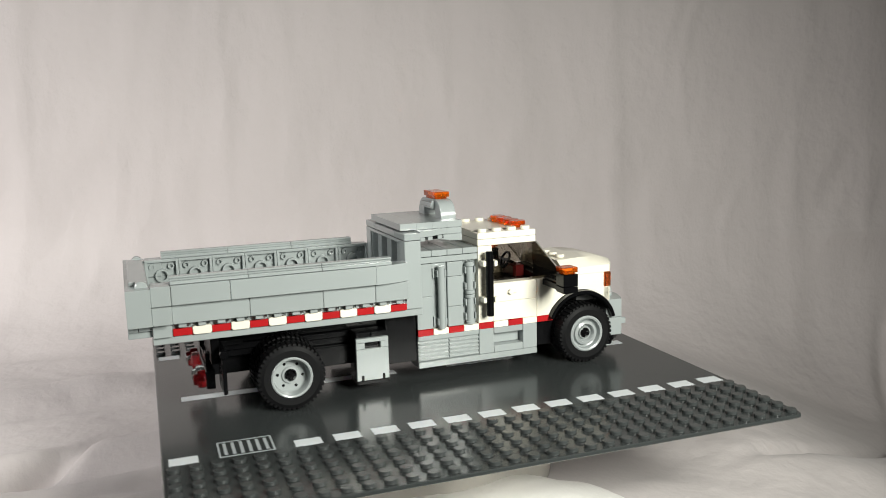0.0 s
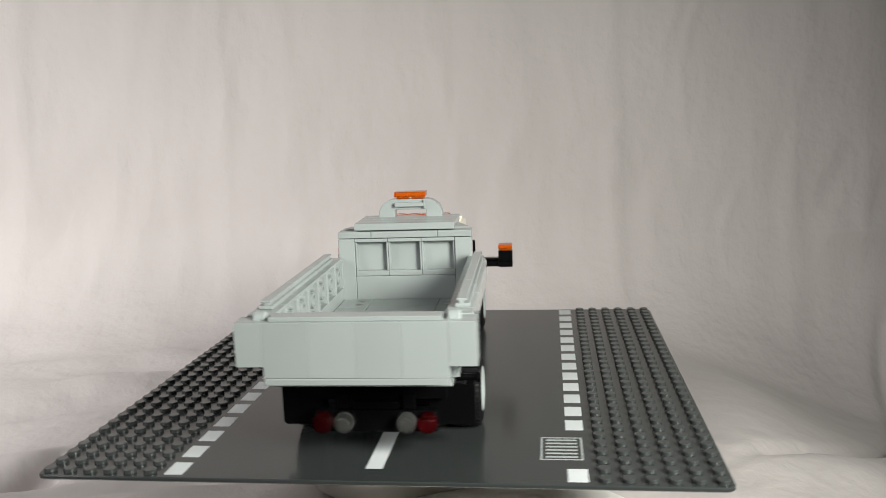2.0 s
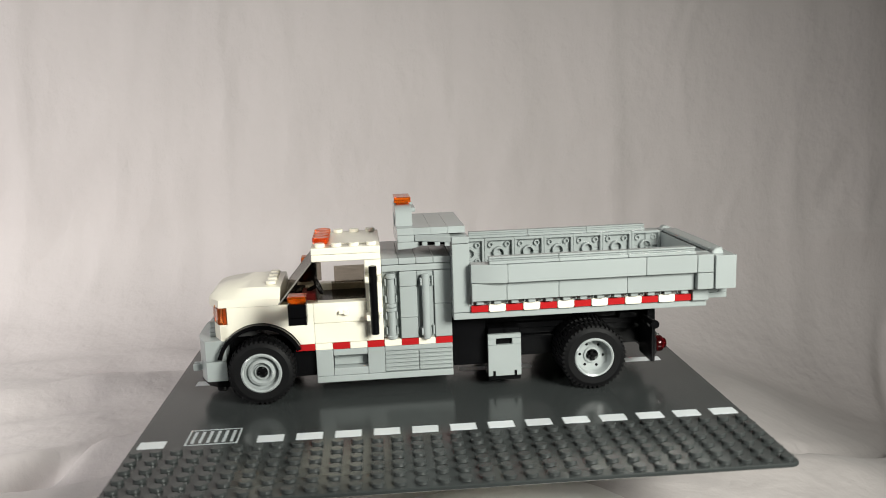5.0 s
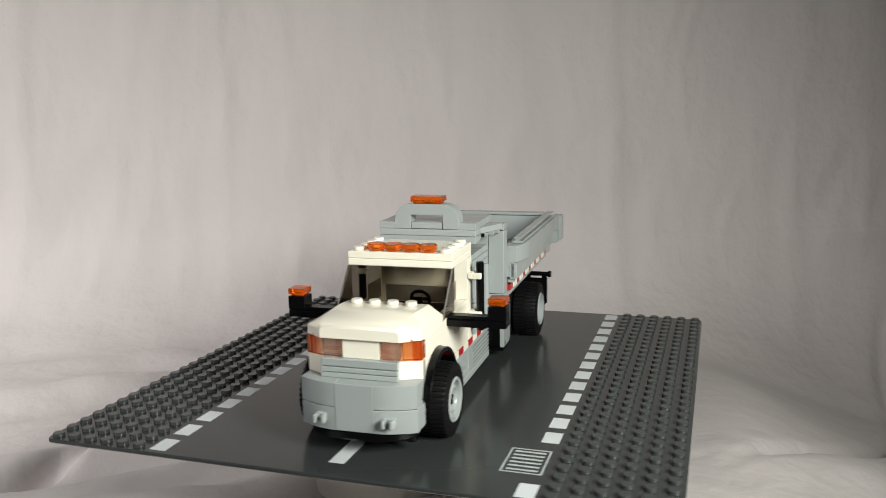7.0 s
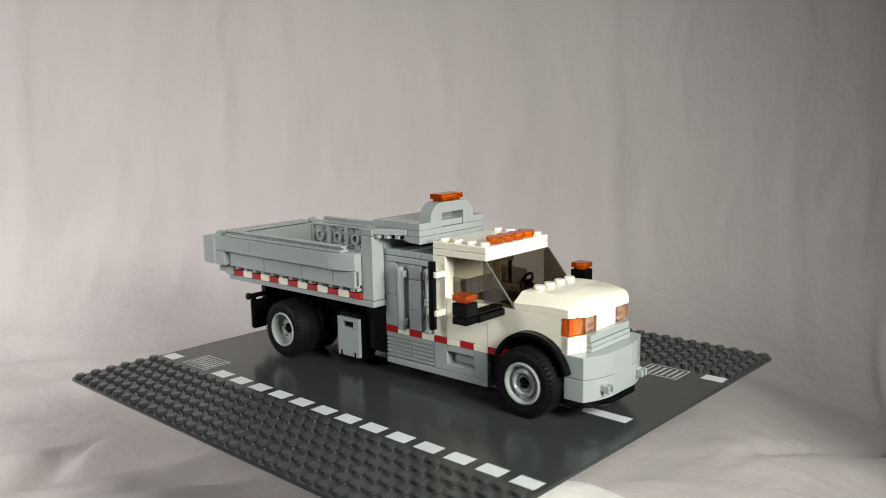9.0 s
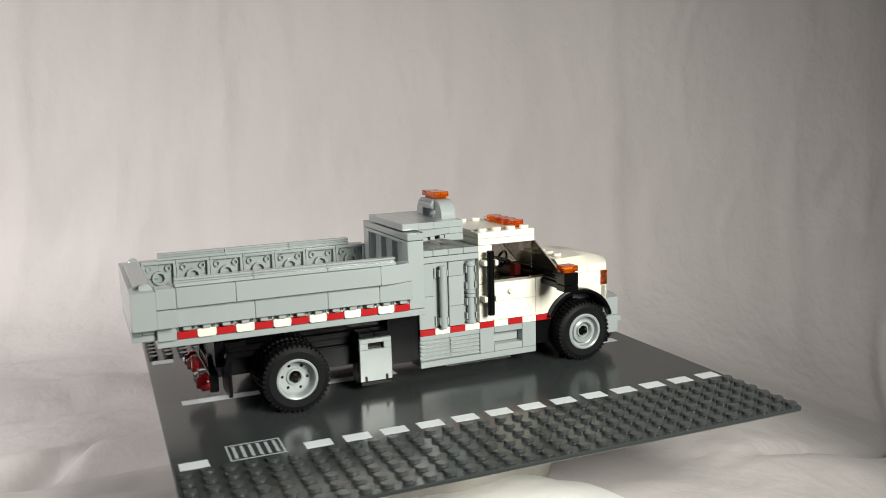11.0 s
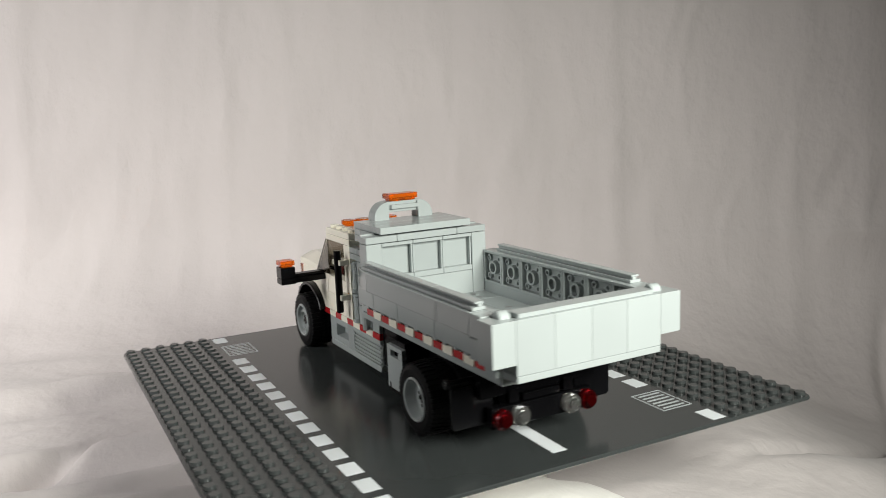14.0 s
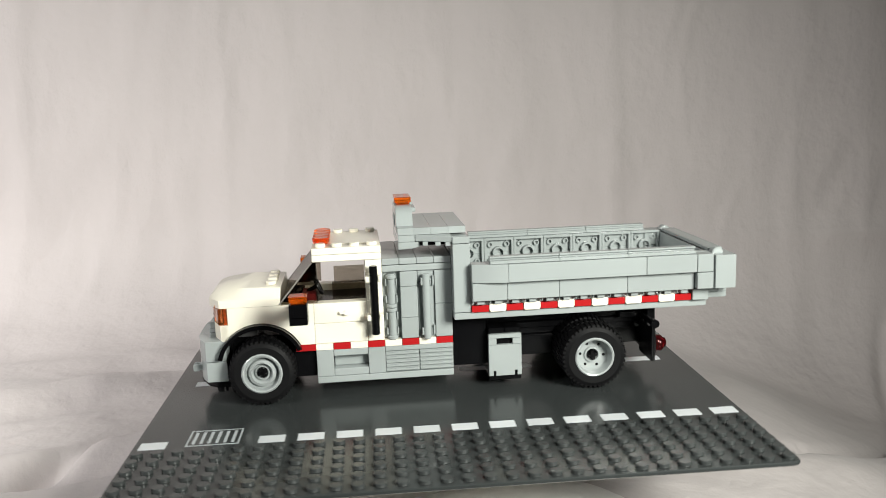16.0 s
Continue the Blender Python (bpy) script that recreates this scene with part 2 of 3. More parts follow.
def build_sheet():
    bm = bmesh.new()
    us = [1.15 * (0.55 * a + 0.45 * a ** 3) for a in [-1 + 2 * k / 380 for k in range(381)]]
    vs = [-0.45 + 0.25 * k / 25 for k in range(25)] + [-0.2 + 1.7 * k / 380 for k in range(381)]
    uu, vv = np.meshgrid(us, vs)
    dice = random.Random(11)

    def ridges(count, x0, x1, y0, y1, turn, spread, width, length, height):
        field = np.zeros_like(uu)
        for _ in range(count):
            cx, cy = dice.uniform(x0, x1), dice.uniform(y0, y1)
            a = radians(turn + dice.uniform(-spread, spread))
            along = (uu - cx) * math.cos(a) + (vv - cy) * math.sin(a)
            across = (vv - cy) * math.cos(a) - (uu - cx) * math.sin(a)
            size, reach = dice.uniform(*width), dice.uniform(*length)
            across = across + 0.25 * along ** 2 / reach * dice.choice((-1, 1))
            field += dice.uniform(*height) * np.exp(-(across / size) ** 2 - (along / reach) ** 2)
        return field

    def fold_along(x0, y0, x1, y1, width, height, bow=0.0):
        """One soft ridge (or, with a negative height, a valley) from point to point."""
        span = math.hypot(x1 - x0, y1 - y0)
        cx, cy = (x1 - x0) / span, (y1 - y0) / span
        along, across = (uu - x0) * cx + (vv - y0) * cy, (vv - y0) * cx - (uu - x0) * cy
        across = across + bow * 4 * (along / span) * (1 - along / span)
        past = np.maximum(0, np.maximum(-along, along - span))
        return height * np.exp(-(across / width) ** 2 - (past / 0.03) ** 2)

    folds = ridges(14, -0.5, -0.1, -0.16, 0.14, -8, 25, (0.012, 0.022), (0.06, 0.16), (0.0015, 0.005))
    folds += ridges(26, -0.5, 0.0, -0.14, 0.2, 12, 14, (0.007, 0.013), (0.05, 0.15), (-0.0012, 0.0035))
    folds += ridges(14, -0.5, 0.5, -0.1, 0.3, 10, 40, (0.012, 0.024), (0.05, 0.12), (0.001, 0.003))
    folds += fold_along(-0.40, 0.055, -0.16, 0.165, 0.014, 0.011)
    folds += fold_along(-0.34, 0.0, -0.12, 0.055, 0.012, 0.0105)
    folds += fold_along(-0.24, -0.03, -0.11, 0.022, 0.008, 0.007)
    folds += fold_along(-0.238, -0.012, -0.214, 0.018, 0.0075, -0.022)
    folds += fold_along(-0.40, 0.185, -0.20, 0.225, 0.02, 0.004)
    folds += fold_along(0.20, 0.03, 0.40, 0.27, 0.005, -0.009, 0.02)
    folds += fold_along(0.235, 0.02, 0.43, 0.25, 0.022, 0.008, 0.02)
    folds += fold_along(0.17, 0.02, 0.22, 0.16, 0.03, 0.006)
    creases = ridges(46, -0.6, 0.6, 0.3, 1.1, 88, 14, (0.003, 0.008), (0.03, 0.12), (-0.0018, 0.0026))
    creases += ridges(30, -0.6, 0.6, 0.3, 1.1, 60, 40, (0.004, 0.010), (0.02, 0.06), (-0.002, 0.002))
    grid = [[bm.verts.new(sheet_point(u, v, folds[i, k], creases[i, k])) for k, u in enumerate(us)] for i, v in enumerate(vs)]
    for a, e in zip(grid, grid[1:]):
        for k in range(len(us) - 1):
            bm.faces.new((a[k], a[k + 1], e[k + 1], e[k]))
    mesh = finish("backdrop", bm, SHEET, False)
    mesh.shade_smooth()
    ob = new("backdrop", mesh)
    tagged(ob, "off-white wrinkled cotton sheet hung as a photo backdrop", "backdrop", kind="structure")


build_sheet()


def room_wall(name, lo, hi, material, label):
    bm = bmesh.new()
    box(bm, *[v / S for pairs in zip(lo, hi) for v in pairs], b=0.5)
    tagged(new(name, finish(name, bm, material)), label, name.split("_")[0], kind="structure")


# unseen shell added round the set, only to bound and tone the ambient bounce
room_wall("floor", (-1.8, -2.4, -0.5), (1.8, 0.9, -0.4), BOUNCE_PAINT, "plain beige floor, unseen, added to shape bounce light")
room_wall("wall_back", (-1.8, 0.9, -0.5), (1.8, 1.0, 2.2), BOUNCE_PAINT, "plain beige wall, unseen, added to shape bounce light")
room_wall("wall_front", (-1.8, -2.5, -0.2), (1.8, -2.4, 2.2), BOUNCE_PAINT, "plain beige wall, unseen, added to shape bounce light")
room_wall("wall_left", (-1.9, -2.5, -0.2), (-1.8, 1.0, 2.2), BOUNCE_PAINT, "plain beige wall, unseen, added to shape bounce light")
room_wall("wall_right", (1.8, -2.5, -0.2), (1.9, 1.0, 2.2), BOUNCE_PAINT, "plain beige wall, unseen, added to shape bounce light")
room_wall("ceiling", (-1.9, -2.5, 2.2), (1.9, 1.0, 2.3), BOUNCE_PAINT, "plain beige ceiling, unseen, added to shape bounce light")

# ---- stand and towel under the plate ----


def build_stand():
    """A soft-edged white dish with a wavy rim, upside up, that carries the plate."""
    bm = bmesh.new()
    n, rows = 96, []
    for r, z in ((0.0, -0.003), (0.078, -0.003), (0.085, -0.0045), (0.086, -0.008), (0.081, -0.014), (0.072, -0.021), (0.063, -0.028), (0.06, -0.05), (0.0, -0.05)):
        ring = []
        for k in range(n):
            w = 2 * math.pi * k / n
            wave = 1 + (0.035 * math.sin(7 * w) + 0.025 * noise.noise((3 * math.cos(w), 3 * math.sin(w), 2))) * min(1, r / 0.08)
            ring.append(bm.verts.new((r * wave * math.cos(w), r * wave * math.sin(w), z)) if r else None)
        if not r:
            ring = [bm.verts.new((0, 0, z))] * n
        rows.append(ring)
    for a, e in zip(rows, rows[1:]):
        for k in range(n):
            bm.faces.new(list(dict.fromkeys((a[k], a[(k + 1) % n], e[(k + 1) % n], e[k]))))
    bmesh.ops.recalc_face_normals(bm, faces=bm.faces)
    mesh = finish("turntable_dish", bm, STAND, False)
    mesh.shade_smooth()
    return tagged(new("turntable_dish", mesh), "white wavy-rimmed dish turning under the base plate", "dish")


STAND = plastic("white_dish_plastic", (0.74, 0.71, 0.66), 0.5, 0.04)
stand = build_stand()


def build_towel():
    bm = bmesh.new()
    n, m, rows = 90, 60, []
    for i in range(m + 1):
        row = []
        for k in range(n + 1):
            x, y = -0.20 + 0.42 * k / n, -0.19 + 0.26 * i / m
            dx, dy = (x - 0.03) / 0.085, (y + 0.07) / 0.06
            d = max(0.0, 1 - dx * dx - dy * dy)
            z = -0.068 + 0.033 * d ** 0.6 + 0.003 * noise.noise((x * 30, y * 30, 4)) + 0.0008 * noise.noise((x * 300, y * 300, 1))
            row.append(bm.verts.new((x, y, z)))
        rows.append(row)
    for a, e in zip(rows, rows[1:]):
        for k in range(n):
            ring = (a[k], a[k + 1], e[k + 1], e[k])
            if max(v.co.z for v in ring) > -0.0635:
                bm.faces.new(ring)
    bmesh.ops.delete(bm, geom=[v for v in bm.verts if not v.link_faces], context="VERTS")
    mesh = finish("folded_towel", bm, TOWEL, False)
    mesh.shade_smooth()
    tagged(new("folded_towel", mesh), "fluffy white towel bunched under the turntable", "towel")


build_towel()

# ---- road base plate ----


def build_plate():
    thing = new("road_base_plate")
    tagged(thing, "dark grey toy road base plate with studded verges and white markings", "base plate")
    def own(name, bm, mat, label=""):
        return part(name, bm, mat, thing, label)
    bm = bmesh.new()
    c = 0.45
    outline = []
    for cx, cy, a0 in ((16 - c, 16 - c, 0), (-16 + c, 16 - c, 90), (-16 + c, -16 + c, 180), (16 - c, -16 + c, 270)):
        outline += [(cx + c * math.cos(radians(a0 + k * 30)), cy + c * math.sin(radians(a0 + k * 30))) for k in range(4)]
    prism(bm, outline, "z", -0.22, 0.0, 0.05)
    own("plate", bm, ROAD_GREY)
    for side in (1, -1):
        bm = bmesh.new()
        for i in range(32):
            for j in range(6):
                stud(bm, -15.5 + i, side * (10.5 + j), -0.01, 14)
        tagged(own("stud_field", bm, STUD_GREY, "rows of dark grey moulded studs"), kind="stuff")
    dash = bmesh.new()
    box(dash, -0.68, 0.68, -0.45, 0.45, -0.02, 0.008, 0.003)
    dash_mesh = finish("dash", dash, PRINT)
    for side in (1, -1):
        for x in [15] + list(range(9, -16, -2)):
            ob = new("dash", dash_mesh)
            ob.parent, ob.location = thing, (side * x * S, side * 9.33 * S, 0)
        bm = bmesh.new()
        x0, x1, y0, y1, w = 10.65, 13.35, 7.65, 9.65, 0.09
        for d in ((x0, x1, y0, y0 + w), (x0, x1, y1 - w, y1), (x0, x0 + w, y0 + w, y1 - w), (x1 - w, x1, y0 + w, y1 - w)):
            box(bm, d[0], d[1], d[2], d[3], -0.02, 0.008, 0.003)
        for k in range(6):
            x = x0 + 0.27 + k * 0.4
            box(bm, x, x + 0.16, y0 + 0.25, y1 - 0.25, -0.02, 0.008, 0.003)
        ob = own("drain_marking", bm, THIN_PRINT, "white printed storm drain grating")
        ob.rotation_euler = (0, 0, 0 if side > 0 else math.pi)
    for x0, x1 in ((10.2, 14.65), (1.7, 6.3), (-6.3, -1.7), (-14.65, -10.2)):
        bm = bmesh.new()
        box(bm, x0, x1, -0.4, 0.4, -0.02, 0.008, 0.003)
        own("centre_line", bm, PRINT)
    return thing


plate = build_plate()

# ---- the toy truck, lengths in studs, front towards +x ----
truck = new("toy_dump_truck")
tagged(truck, "brick-built toy dump truck, white cab and light grey tipping bed", "toy truck")


def bits(name, parent, material, boxes, b=0.03, label=""):
    bm = bmesh.new()
    g = 0.009
    for x0, x1, y0, y1, z0, z1 in boxes:
        box(bm, x0 + g, x1 - g, y0 + g, y1 - g, z0 + g, z1 - g, b=b)
    return part(name, bm, material, parent, label)


def shape(name, parent, material, outline, axis, a0, a1, b=0.025, label=""):
    bm = bmesh.new()
    prism(bm, outline, axis, a0, a1, b)
    return part(name, bm, material, parent, label)


def arc(cx, cz, r, a0, a1, n):
    return [(cx + r * math.cos(radians(a0 + (a1 - a0) * k / n)), cz + r * math.sin(radians(a0 + (a1 - a0) * k / n))) for k in range(n + 1)]


def build_chassis():
    chassis = bits("chassis", truck, BLACK, [(-13.0, 12.2, -1.0, 1.0, 1.5, 2.7)], label="black chassis of stacked plates")
    for d in ((-13.0, -1.0, -1.8, 1.8, 2.7, 3.1), (-13.0, -1.0, -2.0, 2.0, 3.12, 3.5), (-12.6, -1.0, -1.9, 1.9, 3.52, 3.9), (-12.6, -1.0, -2.1, 2.1, 3.92, 4.38),
              (-7.2, -1.02, -2.2, 2.2, 1.5, 2.68), (-3.0, -1.02, -2.8, 2.8, 1.3, 4.3), (7.0, 8.3, -2.7, 2.7, 1.2, 2.78), (8.3, 12.0, -1.9, 1.9, 2.2, 3.6)):
        bits("chassis_plate", chassis, BLACK, [d])
    for side in (1, -1):
        bits("fuel_tank_block", chassis, BLACK, [(-5.0, -3.0, *pair(2.0, 3.2, side), 0.75, 3.25), (-4.0, -3.05, *pair(2.2, 3.3, side), 3.27, 3.6),
                                                 (-4.95, -4.02, *pair(2.2, 3.3, side), 3.27, 3.6), (-4.95, -3.05, *pair(2.0, 3.46, side), 0.46, 0.71)])
        y0, y1 = pair(3.22, 3.5, side)
        panel = bits("tank_panel", chassis, GREY, [(-4.98, -3.02, y0, y1, 0.72, 2.62), (-4.98, -3.02, y0, y1, 3.0, 3.26),
                                                   (-4.98, -4.45, y0, y1, 2.62, 3.0), (-3.5, -3.02, y0, y1, 2.62, 3.0)], 0.012,
                     "light grey panel with a slot")
        yy = pair(3.49, 3.515, side)
        bits("panel_notch", panel, BLACK, [(-4.72, -4.55, *yy, 0.7, 1.05), (-3.45, -3.28, *yy, 0.7, 1.05)], 0.005)
        # flap with its hinge behind the rear wheels
        bm = bmesh.new()
        y0, y1 = pair(2.45, 4.7, side)
        outline = [(y0, 3.4), (y0, 1.5), (y0 + 0.15, 1.38), (y1 - 0.15, 1.38), (y1, 1.5), (y1, 3.4)]
        prism(bm, outline, "x", -12.65, -12.45, 0.03)
        flap = part("mud_flap", bm, BLACK, chassis, "black plate mud flap")
        bm = bmesh.new()
        y0, y1 = pair(1.9, 4.85, side)
        rod(bm, "y", (-12.55, y0, 3.72), 0.17, y1 - y0, 16)
        rod(bm, "y", (-12.55, pair(4.75, 5.0, side)[0], 3.72), 0.25, 0.25, 16)
        box(bm, -12.65, -12.45, *pair(4.3, 4.68, side), 3.35, 3.75)
        box(bm, -12.65, -12.45, *pair(2.5, 3.1, side), 3.35, 3.75)
        box(bm, -12.6, -11.2, *pair(2.0, 2.5, side), 3.55, 3.9)
        part("flap_hinge", bm, BLACK, flap)
    bumper = bits("rear_bumper", chassis, BLACK, [(-13.4, -12.9, -2.95, 2.95, 1.3, 2.35), (-13.3, -12.9, -1.1, 1.1, 2.37, 2.75), (-13.3, -12.9, -1.9, -1.3, 2.37, 3.1),
                                                  (-13.3, -12.9, 1.3, 1.9, 2.37, 3.1), (-13.1, -12.6, -3.4, 3.4, 2.8, 4.3)])
    for y, mat, label in ((2.5, CLEAR_RED, "clear red round tail lamp"), (1.5, LAMP_CLEAR, "clear round reversing lamp"),
                          (-1.5, LAMP_CLEAR, "clear round reversing lamp"), (-2.5, CLEAR_RED, "clear red round tail lamp")):
        bm = bmesh.new()
        turned(bm, [(0.3, 0.0), (0.48, 0.02), (0.5, -0.08), (0.5, -0.32), (0.46, -0.4), (0.33, -0.42), (0.31, -0.6), (0.27, -0.64)], "x", (-13.42, y, 1.83), 28)
        part("tail_lamp", bm, mat, bumper, label)
    return chassis


build_chassis()


def tyre_mesh(width):
    bm = bmesh.new()
    w = width / 2
    turned(bm, [(1.12, -w + 0.12), (1.2, -w), (1.55, -w - 0.02), (1.76, -w + 0.08), (1.84, -w + 0.22), (1.86, 0.0), (1.84, w - 0.22), (1.76, w - 0.08),
                (1.55, w + 0.02), (1.2, w), (1.12, w - 0.12), (1.1, 0.0), (1.12, -w + 0.12)], "y", (0, 0, 0), 56, False)
    return finish("tyre", bm, RUBBER)


def tread_mesh(width):
    bm = bmesh.new()
    w = width / 2
    lugs = 42
    for k in range(lugs):
        for half, shift in ((1, 0.0), (-1, 0.5)):
            a = 2 * math.pi * (k + shift) / lugs
            turn = Matrix.Rotation(a, 4, "Y")
            ring = []
            for x in (-0.075, 0.075):
                for y, z in ((0.05, 1.82), (w * 0.93, 1.70), (w * 0.9, 1.88), (0.05, 1.925)):
                    ring.append(bm.verts.new((turn @ Vector((x, half * y, z))) * S))
            for f in ((0, 1, 2, 3), (4, 7, 6, 5), (0, 4, 5, 1), (1, 5, 6, 2), (2, 6, 7, 3), (3, 7, 4, 0)):
                bm.faces.new([ring[i] for i in f])
    bmesh.ops.recalc_face_normals(bm, faces=bm.faces)
    return finish("tread", bm, RUBBER)


def build_wheels():
    tyre, tread = tyre_mesh(1.72), tread_mesh(1.72)
    # front rim: convex with rings, rear rim: deep dish with holes
    bm = bmesh.new()
    turned(bm, [(1.16, 0.2), (1.16, 0.86), (1.08, 0.92), (0.98, 0.88), (0.93, 0.55), (0.82, 0.5), (0.76, 0.72), (0.6, 0.78), (0.52, 0.66), (0.5, 0.5), (0.42, 0.5), (0.4, 0.64), (0.34, 0.64), (0.32, 0.4)], "y", (0, 0, 0), 40)
    front = finish("rim", bm, RIM_GREY)
    bm = bmesh.new()
    turned(bm, [(1.16, -0.1), (1.16, 0.86), (1.1, 0.92), (1.02, 0.88), (0.96, 0.3), (0.9, 0.22), (0.5, 0.22), (0.46, 0.32), (0.36, 0.34), (0.3, 0.2), (0.28, 0.0)], "y", (0, 0, 0), 40)
    rear = finish("rim", bm, RIM_GREY)
    bm = bmesh.new()
    rod(bm, "y", (0, 0.2, 0), 0.085, 0.03, 12, 0.005)
    hole = finish("rim_hole", bm, BLACK)
    for side in (1, -1):
        for x, y, kind in ((10.05, 3.08, "front"), (-9.0, 3.98, "rear"), (-9.0, 2.2, "inner")):
            bm = bmesh.new()
            reach = 0.7 if kind == "front" else 0.45
            rod(bm, "y", (0, -1.0, 0), 0.24, 1.35, 16)
            box(bm, -0.3, 0.3, -0.5, reach, -0.1, 0.1)
            box(bm, -0.1, 0.1, -0.5, reach, -0.3, 0.3)
            wheel = part("wheel", bm, BLACK, truck, "black ribbed tyre on a light grey rim")
            wheel.matrix_basis = pose(x * S, side * y * S, 1.93 * S, 0, 23 * side if kind == "front" else 10, 0 if side > 0 else 180)
            ob = new("tyre", tyre)
            ob.parent = wheel
            ob = tagged(new("tread", tread), "black rubber tread lugs", kind="stuff")
            ob.parent = wheel
            if kind != "inner":
                ob = new("rim", front if kind == "front" else rear)
                ob.parent = wheel
                if kind == "rear":
                    rim = ob
                    for k in range(6):
                        a = radians(60 * k + 15)
                        ob = new("rim_hole", hole)
                        ob.parent, ob.location = rim, (0.7 * S * math.cos(a), 0, 0.7 * S * math.sin(a))


build_wheels()


def build_sill():
    for side in (1, -1):
        def dims(x0, x1, y0, y1, z0, z1):
            return (x0, x1, *pair(y0, y1, side), z0, z1)
        sill = bits("sill", truck, GREY, [dims(-1.0, 7.0, 1.4, 3.0, 0.8, 1.2)], label="light grey side sill")
        bits("sill_back", sill, DARK_GREY, [dims(-0.98, 6.98, 1.2, 2.2, 1.2, 2.78)])
        bits("sill_brick", sill, GREY, [dims(6.0, 7.0, 2.1, 3.0, 1.2, 2.8)])
        bits("sill_brick", sill, GREY, [dims(3.0, 4.0, 2.1, 3.0, 1.2, 2.8)])
        bits("pocket_lip", sill, GREY, [dims(4.0, 6.0, 2.1, 3.0, 1.2, 1.65)])
        bits("pocket_top", sill, GREY, [dims(4.0, 6.0, 2.1, 3.0, 2.4, 2.8)])
        bits("pocket_step", sill, GREY, [dims(4.02, 5.98, 2.12, 2.4, 1.65, 2.4)])
        bits("sill_plate", sill, GREY, [dims(-1.0, 3.0, 2.1, 3.0, 2.5, 2.8)])
        for x in (-1.0, 1.0):
            slats = [dims(x, x + 2, 2.1, 2.86, 1.2, 2.5)]
            slats += [dims(x + 0.02, x + 1.98, 2.86, 3.0, 1.28 + 0.245 * k, 1.42 + 0.245 * k) for k in range(5)]
            bits("grille_brick", sill, GREY, slats, 0.015, "light grey louvred brick")
        for k in range(9):
            x = -1.0 + k
            wide = 1.13 if k == 8 else 1.0
            bits("stripe_tile", sill, RED if k % 2 == 0 else WHITE, [dims(x, x + wide, 1.6, 3.02, 2.8, 3.2)], 0.02,
                 "red tile" if k % 2 == 0 else "white tile")


build_sill()


